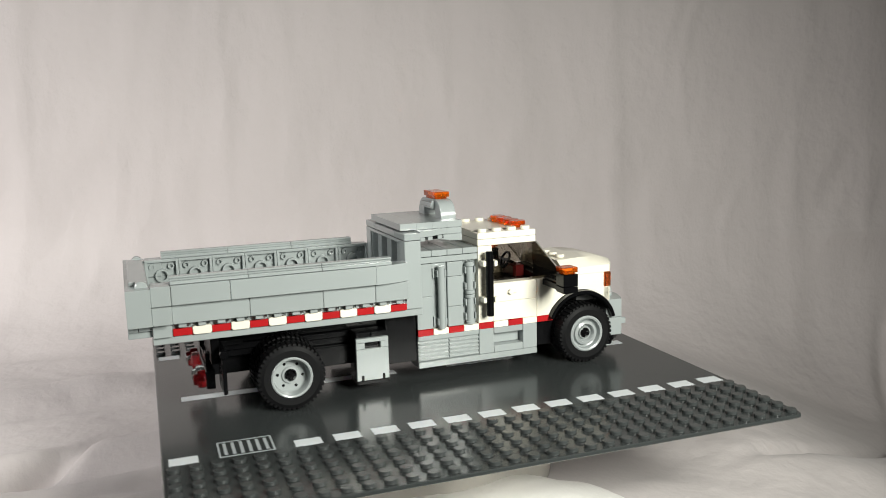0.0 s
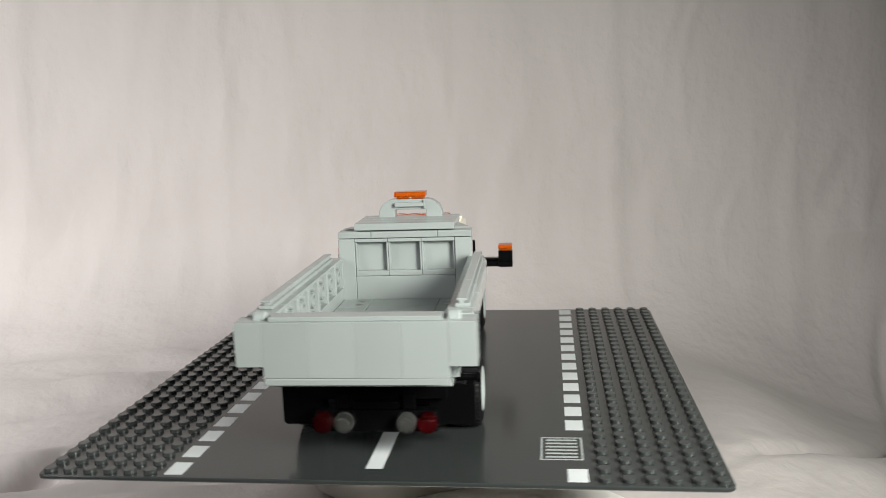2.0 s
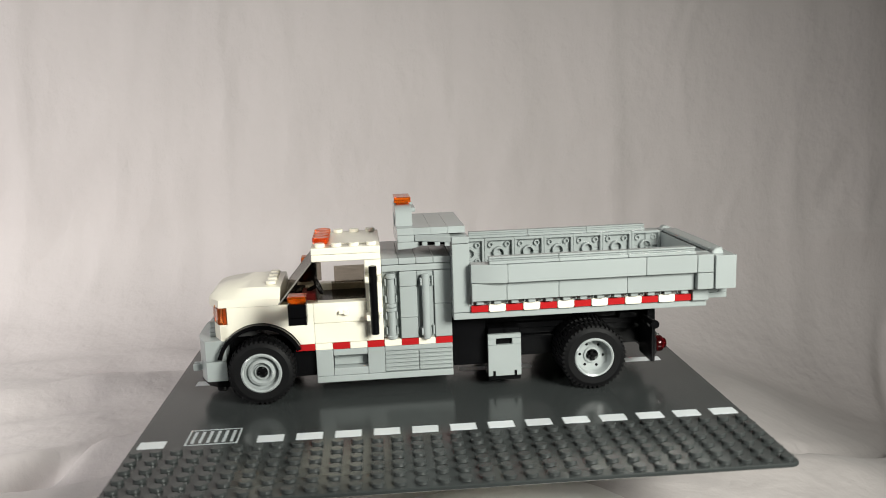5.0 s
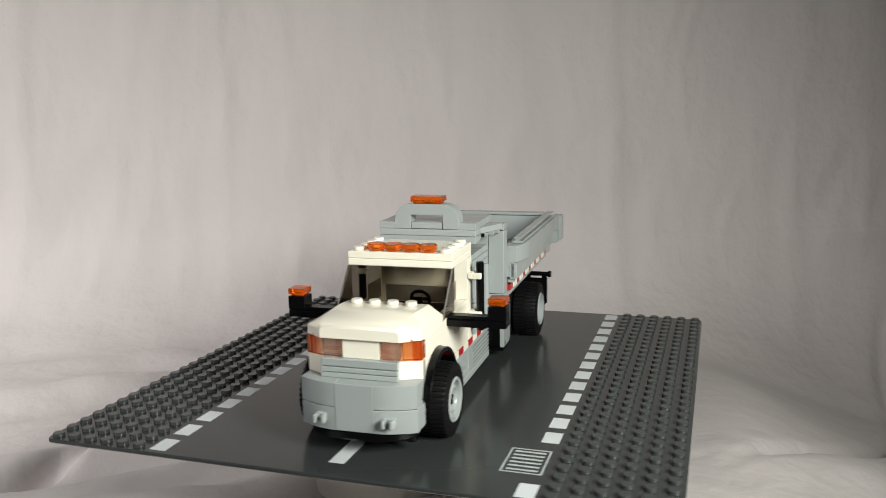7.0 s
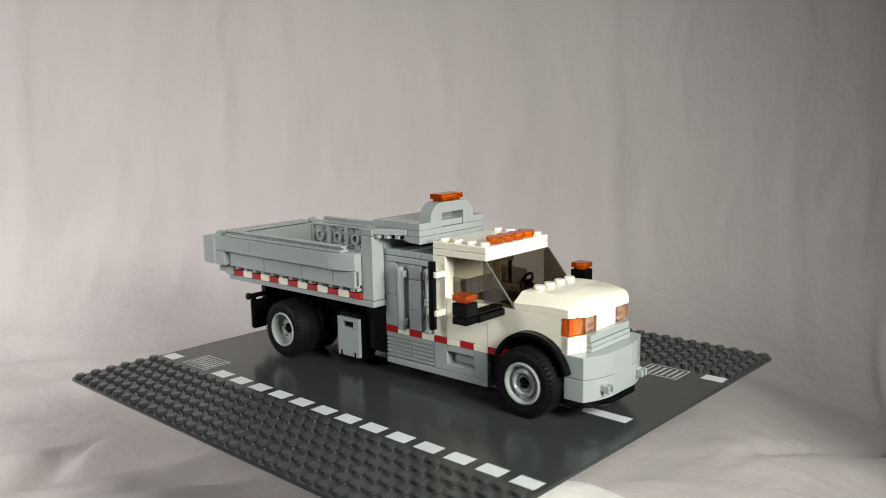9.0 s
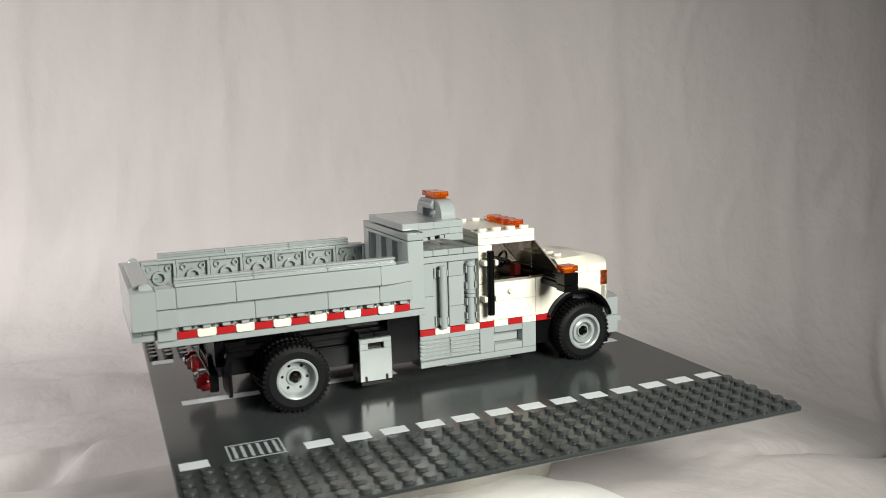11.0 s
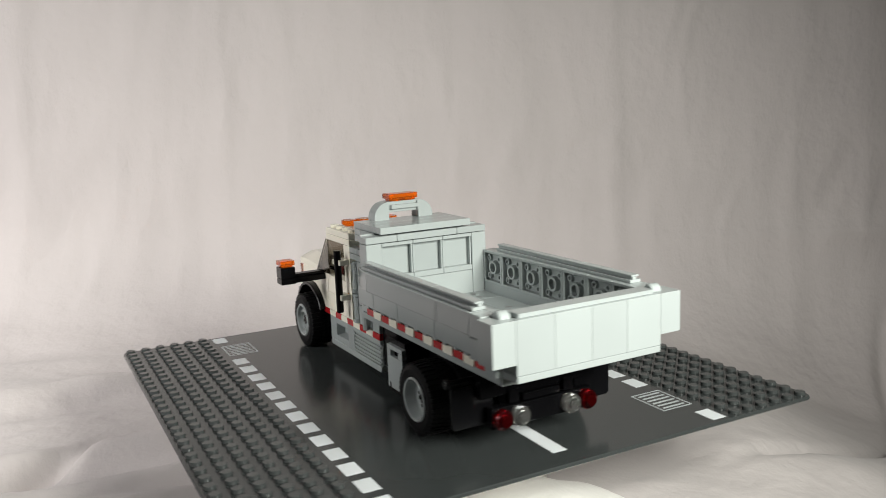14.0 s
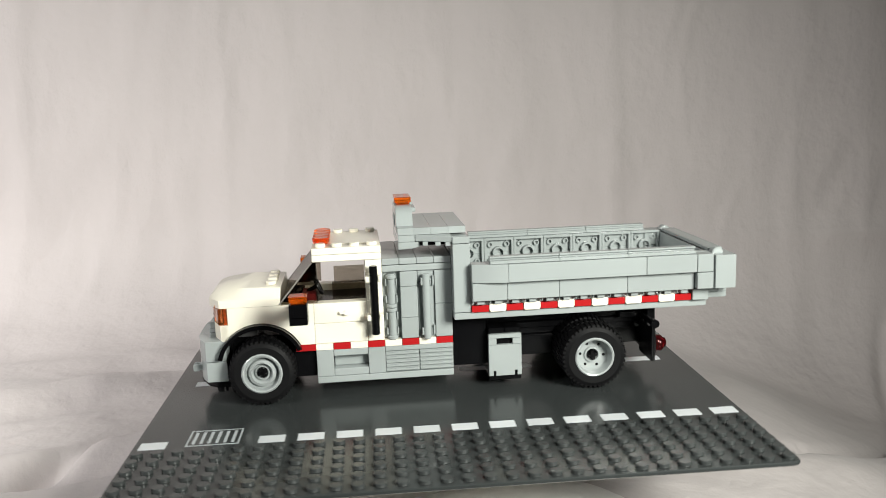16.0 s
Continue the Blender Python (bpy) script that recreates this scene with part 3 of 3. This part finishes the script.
def build_cab():
    cab = bits("cab", truck, WHITE, [(3.0, 6.95, -3.0, 3.0, 8.4, 8.8)], label="white cab with studded roof")
    bits("roof_plate", cab, WHITE, [(3.0, 6.95, -3.0, 3.0, 8.0, 8.4)])
    bits("roof_tile", cab, WHITE, [(3.05, 5.95, -1.95, 1.95, 8.8, 8.84)], 0.01)
    for side in (1, -1):
        for x in (3.5, 4.5, 5.5, 6.45):
            bm = bmesh.new()
            stud(bm, x, side * 2.5, 8.79)
            part("roof_stud", bm, WHITE, cab)
    for k in range(4):
        bm = bmesh.new()
        turned(bm, [(0.4, 0.0), (0.42, 0.12), (0.48, 0.13), (0.5, 0.17), (0.5, 0.37), (0.47, 0.4), (0.3, 0.4), (0.25, 0.39)], "z", (6.42, -1.5 + k, 8.8), 24)
        part("roof_lamp", bm, AMBER, cab, "clear orange round marker lamp")
    bits("rear_wall", cab, WHITE, [(3.0, 3.4, -2.2, 2.2, 3.2, 5.2), (3.0, 3.4, -2.2, 2.2, 6.15, 8.0)])
    bits("rear_window", cab, BAND_GREY, [(3.02, 3.38, -2.2, 0.0, 5.2, 6.15), (3.02, 3.38, 0.0, 2.2, 5.2, 6.15)], label="brownish grey band across the back wall")
    bits("cab_floor", cab, BLACK, [(3.4, 8.6, -2.2, 2.2, 4.6, 5.2)])
    bits("dashboard", cab, BLACK, [(7.7, 8.75, -2.2, 2.2, 5.2, 5.62), (8.2, 8.8, -2.2, 2.2, 5.62, 5.8)])
    bits("console", cab, DARK_RED, [(6.9, 7.7, 0.2, 1.9, 5.2, 5.95)], label="dark red console block")
    bm = bmesh.new()
    tor = [(0.52 + 0.09 * math.cos(a), 0.09 * math.sin(a)) for a in [2 * math.pi * k / 10 for k in range(11)]]
    turned(bm, tor, "x", (0, 0, 0), 24, False)
    box(bm, -0.05, 0.05, -0.5, 0.5, -0.09, 0.09)
    box(bm, -0.05, 0.05, -0.09, 0.09, -0.5, 0.1)
    rod(bm, "x", (0, 0, 0), 0.12, 0.7, 12)
    wheel = part("steering_wheel", bm, BLACK, cab)
    wheel.matrix_basis = pose(6.75 * S, 1.1 * S, 6.25 * S, 0, 25, 0)
    # windscreen and its two corner glasses
    bm = bmesh.new()
    prism(bm, [(8.95, 5.66), (8.82, 5.66), (6.86, 8.0), (7.0, 8.0)], "y", -2.88, 2.88, 0.02)
    screen = part("windscreen", bm, SMOKE, cab, "smoked clear windscreen")
    for side in (1, -1):
        bm = bmesh.new()
        prism(bm, [(8.95, 5.66), (7.0, 8.0), (6.72, 8.0), (6.72, 5.66)], "y", *pair(2.9, 3.0, side), 0.02)
        part("corner_glass", bm, SMOKE, screen)
        # strip along the screen's edge, its light-catching glint put in as colour
        bm = bmesh.new()
        prism(bm, [(8.96, 5.68), (8.9, 5.62), (6.94, 7.98), (7.0, 8.02)], "y", *pair(2.97, 3.02, side), 0.0)
        part("glass_edge", bm, EDGE_GLINT, screen)
    for side in (1, -1):
        def dims(x0, x1, y0, y1, z0, z1):
            return (x0, x1, *pair(y0, y1, side), z0, z1)
        bits("pillar", cab, WHITE, [dims(3.0, 3.95, 2.2, 3.0, 3.2, 5.6), dims(3.0, 3.95, 2.2, 3.0, 5.6, 8.0)], 0.012)
        bits("door_panel", cab, WHITE, [dims(3.95, 7.0, 2.2, 3.0, 3.2, 4.4)])
        bits("door_glass", cab, SMOKE, [dims(3.97, 5.9, 2.25, 2.33, 5.6, 6.7)], 0.01, "low smoked side pane")
        door = bits("door_panel", cab, WHITE, [dims(3.95, 7.0, 2.2, 3.0, 4.4, 5.6)])
        bm = bmesh.new()
        box(bm, 5.05, 5.55, *pair(3.0, 3.2, side), 4.92, 5.1)
        rod(bm, "y", (5.15, pair(3.0, 3.22, side)[0], 5.0), 0.17, 0.22, 14)
        part("door_handle", bm, WHITE, door)
        # wing with the wheel arch cut out
        cut = arc(10.1, 2.1, 2.52, 38, 154, 18)
        outline = [(12.28, 3.66), *cut, (7.0, 3.2), (7.0, 5.6), (11.88, 5.6), (11.88, 4.62), (12.28, 4.62)]
        shape("wing", cab, WHITE, outline, "y", *pair(2.1, 3.0, side), 0.02)
        bits("wing_seam", cab, WHITE, [dims(8.02, 10.9, 2.9, 3.012, 4.86, 5.6)], 0.012)
        outline = arc(10.1, 2.1, 2.5, 14, 158, 22) + arc(10.1, 2.1, 2.26, 158, 14, 22)
        shape("wheel_arch", cab, BLACK, outline, "y", *pair(1.9, 3.42, side), 0.04, "black curved mudguard")
        # upright exhaust
        bm = bmesh.new()
        rod(bm, "z", (3.5, side * 3.62, 3.75), 0.23, 4.0, 18)
        pipe = part("exhaust_pipe", bm, BLACK, cab, "black upright exhaust pipe")
        for z in (4.75, 7.0):
            bits("pipe_clip", pipe, WHITE, [dims(3.3, 3.98, 3.0, 3.3, z - 0.18, z + 0.18), dims(3.74, 3.98, 3.3, 3.8, z - 0.18, z + 0.18),
                                            dims(3.05, 3.27, 3.0, 3.7, z - 0.18, z + 0.18)])
        # wing mirror on a long arm
        arm = bits("mirror_arm", cab, BLACK, [dims(7.4, 8.25, 2.4, 5.2, 5.2, 5.6), dims(7.5, 8.15, 3.0, 5.2, 5.6, 5.8)], label="black arm")
        bits("mirror", arm, BLACK, [dims(7.15, 8.15, 5.18, 6.18, 5.2, 5.6), dims(7.15, 8.15, 5.18, 6.18, 5.61, 6.36)])
        bm = bmesh.new()
        box(bm, 7.17, 8.13, *pair(5.2, 6.16, side), 6.46, 6.78)
        box(bm, 7.3, 8.0, *pair(5.33, 6.03, side), 6.36, 6.46)
        part("marker_lamp", bm, AMBER, arm, "clear orange square lamp")
    # bonnet
    bm = bmesh.new()
    rows = []
    for x, half, inner, top, edge in ((8.85, 3.0, 2.25, 6.5, 5.98), (9.9, 3.0, 2.25, 6.56, 6.02), (10.7, 3.0, 2.2, 6.58, 6.06), (11.4, 3.0, 2.15, 6.55, 6.08), (12.0, 3.0, 2.1, 6.48, 6.08),
                                      (12.3, 3.0, 2.08, 6.43, 6.06), (12.6, 2.55, 2.05, 6.36, 6.05), (12.85, 2.2, 2.0, 6.25, 6.04), (12.95, 2.05, 1.95, 6.12, 6.0)):
        rows.append([bm.verts.new((x * S, y * S, z * S)) for y, z in ((-half, 5.62), (-half, edge), (-inner, top), (0, top + 0.03), (inner, top), (half, edge), (half, 5.62))])
    made = [bm.faces.new(rows[0]), bm.faces.new(rows[-1])]
    for a, e in zip(rows, rows[1:]):
        made += [bm.faces.new((a[k], a[k + 1], e[k + 1], e[k])) for k in range(6)]
        made.append(bm.faces.new((a[6], a[0], e[0], e[6])))
    bmesh.ops.recalc_face_normals(bm, faces=made)
    bonnet = part("bonnet", bm, WHITE, cab, "white curved bonnet")
    for k in range(4):
        bm = bmesh.new()
        stud(bm, 9.45, -1.5 + k, 6.56)
        part("bonnet_stud", bm, WHITE, bonnet)
    bits("nose", cab, WHITE, [(11.2, 12.78, -0.98, 0.98, 4.62, 5.6)])
    bits("engine_block", cab, DARK_GREY, [(10.4, 11.9, -2.0, 2.0, 3.6, 5.6)])
    for side in (1, -1):
        def dims(x0, x1, y0, y1, z0, z1):
            return (x0, x1, *pair(y0, y1, side), z0, z1)
        lamp = shape("headlight", cab, HEAD_CLEAR, [(12.4, side * 1.01), (12.78, side * 1.01), (12.78, side * 2.0), (12.74, side * 2.06), (12.3, side * 2.06)], "z", 4.64, 5.58, 0.03, "clear headlight")
        bits("lamp_ridge", lamp, HEAD_CLEAR, [dims(12.77, 12.82, 1.1, 1.9, 5.0, 5.2), dims(12.77, 12.82, 1.1, 1.9, 4.75, 4.85)], 0.01)
        shape("lamp_back", lamp, WHITE, [(11.6, side * 1.0), (12.36, side * 1.0), (12.36, side * 2.1), (12.05, side * 2.78), (11.6, side * 2.78)], "z", 4.66, 5.56)
        shape("turn_signal", lamp, SIGNAL, [(12.3, side * 2.07), (12.74, side * 2.07), (12.6, side * 2.43), (12.38, side * 3.01), (11.9, side * 3.01), (11.9, side * 2.82), (12.1, side * 2.82)], "z", 4.64, 5.58, 0.03, "clear orange corner lamp")
        bits("lamp_tab", lamp, AMBER, [dims(12.3, 12.62, 2.3, 2.62, 5.58, 5.75)])
        shape("wing_corner", cab, WHITE, [(11.9, side * 1.95), (12.78, side * 1.95), (12.3, side * 3.0), (11.9, side * 3.0)], "z", 3.7, 4.62)
    grille = bits("grille", cab, GREY, [(11.9, 13.05, -2.0, 2.0, 4.24, 4.64)], label="light grey stepped grille")
    bits("grille_plate", grille, GREY, [(11.9, 13.12, -2.0, 2.0, 3.98, 4.23)], 0.02)
    bits("grille_plate", grille, GREY, [(11.9, 13.12, -2.0, 2.0, 3.7, 3.965)], 0.02)


build_cab()


def bumper_edge(y):
    y = abs(y)
    return 13.85 if y < 1 else 13.85 - 0.62 * ((y - 1) / 2) ** 1.8


def build_bumper():
    bumper = bits("front_bumper", truck, GREY, [(12.1, 13.87, -1.0, 1.0, 1.3, 3.7)], label="light grey curved front bumper")
    for side in (1, -1):
        ys = [1.0 + 2.0 * k / 8 for k in range(9)]
        front = [(bumper_edge(y), side * y) for y in ys]
        shape("bumper_corner", bumper, GREY, front + [(12.08, side * 3.0), (12.08, side * 1.0)], "z", 2.5, 3.7)
        shape("bumper_corner", bumper, GREY, front + [(12.08, side * 3.0), (12.08, side * 1.0)], "z", 1.3, 2.47)
        y = side * 1.75
        bits("tow_clip", bumper, GREY, [(13.45, 13.85, y - 0.3, y + 0.3, 1.75, 2.15), (13.81, 14.2, y - 0.3, y - 0.12, 1.7, 2.12), (13.81, 14.2, y + 0.12, y + 0.3, 1.7, 2.12)], label="light grey clip")
    outline = [(13.85, -1.3), (13.85, 1.3), (13.3, 2.35), (12.7, 2.8), (11.6, 2.8), (11.6, -2.8), (12.7, -2.8), (13.3, -2.35)]
    shape("under_tray", bumper, BLACK, outline, "z", 0.86, 1.28, 0.08)
    for side in (1, -1):
        bm = bmesh.new()
        rod(bm, "z", (12.5, side * 2.4, 0.6), 0.32, 0.28, 18)
        part("tray_foot", bm, BLACK, bumper)


build_bumper()


def build_cabinet():
    cabinet = bits("tool_cabinet", truck, GREY, [(-1.0, 3.0, -2.6, 2.6, 3.2, 7.2)], label="light grey tool cabinet with pipes")
    bits("cabinet_band", cabinet, GREY, [(-1.0, 3.0, -3.0, 3.0, 7.22, 7.6)])
    for k in range(4):
        for y0, y1 in ((-3.0, 0.0), (0.0, 3.0)):
            bits("cabinet_tile", cabinet, GREY, [(-1.0 + k, k, y0, y1, 7.62, 8.0)])
    for side in (1, -1):
        def dims(x0, x1, y0, y1, z0, z1):
            return (x0, x1, *pair(y0, y1, side), z0, z1)
        for z0, z1 in ((3.2, 5.2), (5.2, 7.2)):
            bits("cabinet_brick", cabinet, GREY, [dims(-1.0, 0.0, 2.5, 3.0, z0, z1)])
        for z0, z1 in ((3.2, 4.45), (4.45, 6.3), (6.3, 7.2)):
            bits("cabinet_door", cabinet, GREY, [dims(0.98, 2.0, 2.5, 2.98, z0, z1)])
        bits("cabinet_brick", cabinet, GREY, [dims(0.0, 0.97, 2.5, 2.85, 3.2, 6.5), dims(0.0, 0.97, 2.5, 2.85, 6.52, 7.2)])
        bm = bmesh.new()
        rod(bm, "z", (0.5, side * 3.18, 3.2), 0.22, 3.85, 18)
        pipe = part("grab_pipe", bm, GREY, cabinet)
        for z in (3.65, 6.6):
            bits("pipe_clip", pipe, GREY, [dims(0.22, 0.3, 2.9, 3.3, z - 0.22, z + 0.22), dims(0.7, 0.82, 2.9, 3.3, z - 0.22, z + 0.22), dims(0.02, 0.14, 2.85, 3.06, z - 0.3, z + 0.3)])
        bm = bmesh.new()
        for z0, z1 in ((3.2, 4.9), (5.3, 7.1)):
            rod(bm, "z", (2.5, side * 2.82, z0), 0.23, z1 - z0, 18)
        for z in (3.2, 4.85, 5.1, 6.8):
            rod(bm, "z", (2.5, side * 2.82, z), 0.31, 0.22, 18)
        pipe = part("hinge_pipe", bm, GREY, cabinet)
        for z in (3.7, 4.6, 5.6, 6.6):
            bits("pipe_clip", pipe, GREY, [dims(2.15, 2.25, 2.6, 2.98, z - 0.22, z + 0.22), dims(2.76, 2.86, 2.6, 2.98, z - 0.22, z + 0.22)])


build_cabinet()


def build_bed():
    bed = bits("dump_bed", truck, GREY, [(-16.0, -1.0, -4.0, 4.0, 4.4, 4.8)], label="light grey open tipping bed")
    for x0, x1 in ((-4.0, -2.0), (-8.0, -4.0), (-12.0, -8.0), (-16.0, -12.0)):
        for y0, y1 in ((-3.79, -2.0), (-2.0, 2.0), (2.0, 3.79)):
            bits("floor_tile", bed, GREY, [(x0, x1, y0, y1, 4.81, 5.15)])
    bm = bmesh.new()
    rod(bm, "z", (0, 0, 0), 0.2, 0.012, 14, 0.004)
    hole = finish("floor_hole", bm, DARK_GREY)
    for x in (-2.6, -3.4, -6.5, -7.4, -10.5):
        for y in (2.6, -2.6):
            ob = new("floor_hole", hole)
            ob.parent, ob.location = bed, (x * S, y * S, 5.14 * S)
    # headboard
    for side in (1, -1):
        bits("headboard_column", bed, GREY, [(-2.0, -1.0, *pair(3.0, 4.0, side), 4.82, 8.82)])
    bits("headboard_base", bed, GREY, [(-2.0, -1.0, -3.0, 3.0, 5.1, 6.55)])
    for k in range(3):
        y = -3.0 + 2 * k
        bits("headboard_panel", bed, GREY, [(-1.55, -1.0, y, y + 2, 6.55, 8.82), (-1.9, -1.55, y, y + 0.12, 6.85, 8.62), (-1.9, -1.55, y + 1.88, y + 2, 6.85, 8.62)], 0.02)
        bits("headboard_ledge", bed, GREY, [(-2.0, -1.55, y, y + 2, 6.55, 6.88)])
        bits("headboard_lip", bed, GREY, [(-2.02, -1.55, y, y + 2, 8.6, 8.82)])
    for y0, y1 in ((-4.0, -2.0), (-2.0, 2.0), (2.0, 4.0)):
        bits("headboard_top", bed, GREY, [(-2.0, -1.0, y0, y1, 8.84, 9.24)])
    shelter = bits("cab_protector", bed, GREY, [(1.0, 2.0, -3.0, 3.0, 8.9, 9.3)], label="light grey cab protector with tiled top")
    for side in (1, -1):
        shape("protector_wing", shelter, GREY, [(1.0, 0.0), (1.0, side * 3.05), (-1.0, side * 3.9), (-1.0, 0.0)], "z", 8.94, 9.3)
        shape("protector_slope", shelter, GREY, [(2.0, 8.48), (2.0, 8.9), (-0.5, 8.9), (0.3, 8.7), (1.2, 8.52)], "y", *pair(0.0, 3.0, side))
        bits("protector_bracket", shelter, GREY, [(x, x + 0.32, *pair(3.0, 3.35 + 0.22 * k, side), 8.7, 8.94) for k, x in ((0, 0.3), (1, -0.4), (2, -0.95))], 0.02)
    # added black bars behind the brackets: the dark of the clip openings
    for side in (1, -1):
        bits("protector_hinge", shelter, BLACK, [(-1.0, 0.75, *pair(2.9, 3.2, side), 8.7, 8.92)], label="black filler standing in for shade in the clip gaps")
    for k in range(3):
        block("protector_tile", shelter, GREY, -1.9 + k, -0.905 + k, -3.0, 3.0, 9.31, 9.7, b=0.012)
    for side in (1, -1):
        block("protector_tile", shelter, GREY, 1.09, 2.0, *pair(2.0, 3.0, side), 9.31, 9.7, b=0.012)
    # beacon arch
    outline = [(-2.0, 9.31), *[(-1.0 + 1.0 * math.cos(radians(a)), 9.8 + 1.0 * math.sin(radians(a))) for a in range(180, 89, -10)],
               *[(1.0 + 1.0 * math.cos(radians(a)), 9.8 + 1.0 * math.sin(radians(a))) for a in range(90, -1, -10)], (2.0, 9.31),
               (1.0, 9.31), (1.0, 10.15), (-1.0, 10.15), (-1.0, 9.31)]
    shape("beacon_arch", shelter, GREY, outline, "x", 1.05, 2.02)
    bits("arch_tile", shelter, GREY, [(1.1, 1.96, -0.98, 0.98, 9.31, 9.7)])
    bits("arch_bracket", shelter, GREY, [(0.78, 1.04, -0.95, 0.95, 10.35, 10.62), (0.85, 1.04, -0.98, -0.85, 10.2, 10.75)], 0.02)
    bm = bmesh.new()
    box(bm, 1.04, 2.02, -0.98, 0.98, 10.93, 11.25)
    box(bm, 1.15, 1.9, -0.85, -0.1, 10.8, 10.93)
    box(bm, 1.15, 1.9, 0.1, 0.85, 10.8, 10.93)
    part("beacon", bm, AMBER, shelter, "clear orange beacon tile")
    # one inner panel, seen from its hollow underside
    bm = bmesh.new()
    box(bm, -0.99, 0.99, 0.31, 0.37, -1.0, 1.0)
    for d in ((-0.99, 0.99, -1.0, -0.84), (-0.99, 0.99, 0.84, 1.0), (-0.99, -0.83, -0.84, 0.84), (0.83, 0.99, -0.84, 0.84)):
        box(bm, d[0], d[1], -0.04, 0.31, d[2], d[3], 0.02)
    turned(bm, [(0.29, 0.31), (0.29, -0.02), (0.41, -0.02), (0.42, 0.31)], "y", (0, 0, 0), 22, False)
    for x in (-0.55, 0.55):
        for z in (-0.55, 0.55):
            turned(bm, [(0.11, 0.31), (0.11, 0.1), (0.19, 0.1), (0.2, 0.31)], "y", (x, 0, z), 12, False)
    panel = finish("inner_panel", bm, GREY)
    for side in (1, -1):
        def dims(x0, x1, y0, y1, z0, z1):
            return (x0, x1, *pair(y0, y1, side), z0, z1)
        wall = bits("side_wall", bed, GREY, [dims(-16.0, -2.0, 4.2, 4.45, 5.65, 7.65)], label="light grey bed side with striped edge")
        for k in range(7):
            ob = new("inner_panel", panel)
            ob.parent = wall
            ob.matrix_basis = pose((-3.0 - 2 * k) * S, side * 3.82 * S, 6.7 * S, 0, 0, 0 if side > 0 else 180)
        bits("stripe_end", wall, GREY, [dims(-16.0, -15.02, 3.92, 4.3, 4.82, 5.5)])
        bits("kick_board", wall, GREY, [dims(-16.0, -2.0, 3.8, 3.91, 4.82, 5.75)])
        for x0, x1 in ((-4.0, -2.0), (-7.0, -4.0), (-11.0, -7.0), (-15.0, -11.0)):
            bits("lower_board", wall, GREY, [dims(x0, x1, 4.1, 4.6, 5.56, 6.62)])
        front = [(-2.0, side * 4.1), (-2.0, side * 4.55), (-2.5, side * 4.72), (-3.0, side * 4.84), (-3.5, side * 4.93), (-4.0, side * 4.97), (-4.0, side * 4.1)]
        shape("upper_board", wall, GREY, front, "z", 6.64, 7.7)
        for x0, x1 in ((-12.0, -4.0), (-15.0, -12.0)):
            bits("upper_board", wall, GREY, [dims(x0, x1, 4.1, 4.98, 6.64, 7.7)])
        bits("end_block", wall, GREY, [dims(-16.0, -15.0, 4.0, 5.0, 6.64, 7.7)])
        bits("end_block", wall, GREY, [dims(-16.0, -15.0, 4.0, 5.02, 5.65, 6.62)])
        for x0, x1 in ((-7.0, -3.0), (-11.0, -7.0), (-15.0, -11.0)):
            bits("top_rail", wall, GREY, [dims(x0, x1, 4.1, 4.78, 7.7, 7.88), dims(x0, x1, 4.25, 4.5, 7.86, 8.02), dims(x0, x1, 4.18, 4.66, 8.0, 8.12)], 0.02, "light grey door rail")
        for k in range(13):
            x = -2.0 - k
            bits("clip", wall, GREY, [dims(x - 0.72, x - 0.28, 4.0, 4.36, 5.3, 5.55)], 0.03)
            bits("clip", wall, GREY, [dims(x - 0.1, x - 0.02, 4.0, 4.36, 5.34, 5.55)], 0.02)
        for k in range(13):
            x = -3.0 - k
            if k % 2 == 0:
                bits("stripe_tile", wall, RED, [dims(x, x + 1, 3.92, 4.16, 4.82, 5.22)], 0.02, "red tile")
            else:
                c = 0.09
                outline = [(x + 0.01, 5.24), (x + 0.01, 4.82 + c), (x + 0.05, 4.86), (x + c, 4.82), (x + 1 - c, 4.82), (x + 0.95, 4.86), (x + 0.99, 4.82 + c), (x + 0.99, 5.24), (x + 0.9, 5.28), (x + 0.1, 5.28)]
                shape("stripe_tile", wall, WHITE, outline, "y", *pair(3.92, 4.2, side), 0.02, "white round-cornered tile")
    gate = bits("tailgate", bed, GREY, [(-16.75, -16.0, -4.9, 4.9, 5.65, 7.6)], label="light grey smooth tailgate")
    ys = (-5.2, -4.0, -2.0, 0.0, 2.0, 4.0, 5.2)
    for y0, y1 in zip(ys, ys[1:]):
        outer = abs(y0 + y1) > 8
        block("gate_board", gate, GREY, -17.2, -16.0 if outer else -16.7, y0 + 0.004, y1 - 0.004, 5.7 if outer else 5.2, 7.64, b=0.012)
    bits("gate_foot", gate, GREY, [(-16.68, -16.0, -4.0, 4.0, 5.2, 5.64)], 0.02)
    bits("gate_foot", gate, GREY, [(-17.22, -16.0, -4.0, 4.0, 4.86, 5.19)])
    bits("gate_bar", gate, GREY, [(-17.0, -16.1, -3.75, 3.75, 7.62, 7.84)])
    for side in (1, -1):
        bm = bmesh.new()
        rod(bm, "y", (-16.4, pair(3.92, 4.5, side)[0], 7.62), 0.34, 0.58, 24, 0.06)
        part("gate_knob", bm, GREY, gate)


build_bed()


def motions():
    times = [k * 0.5 for k in range(33)]
    walk(plate, [(t, table_pose(t) @ PLATE_AT) for t in times])
    walk(truck, [(t, table_pose(t) @ TRUCK_AT) for t in times])
    walk(stand, [(t, table_pose(t)) for t in times])


motions()
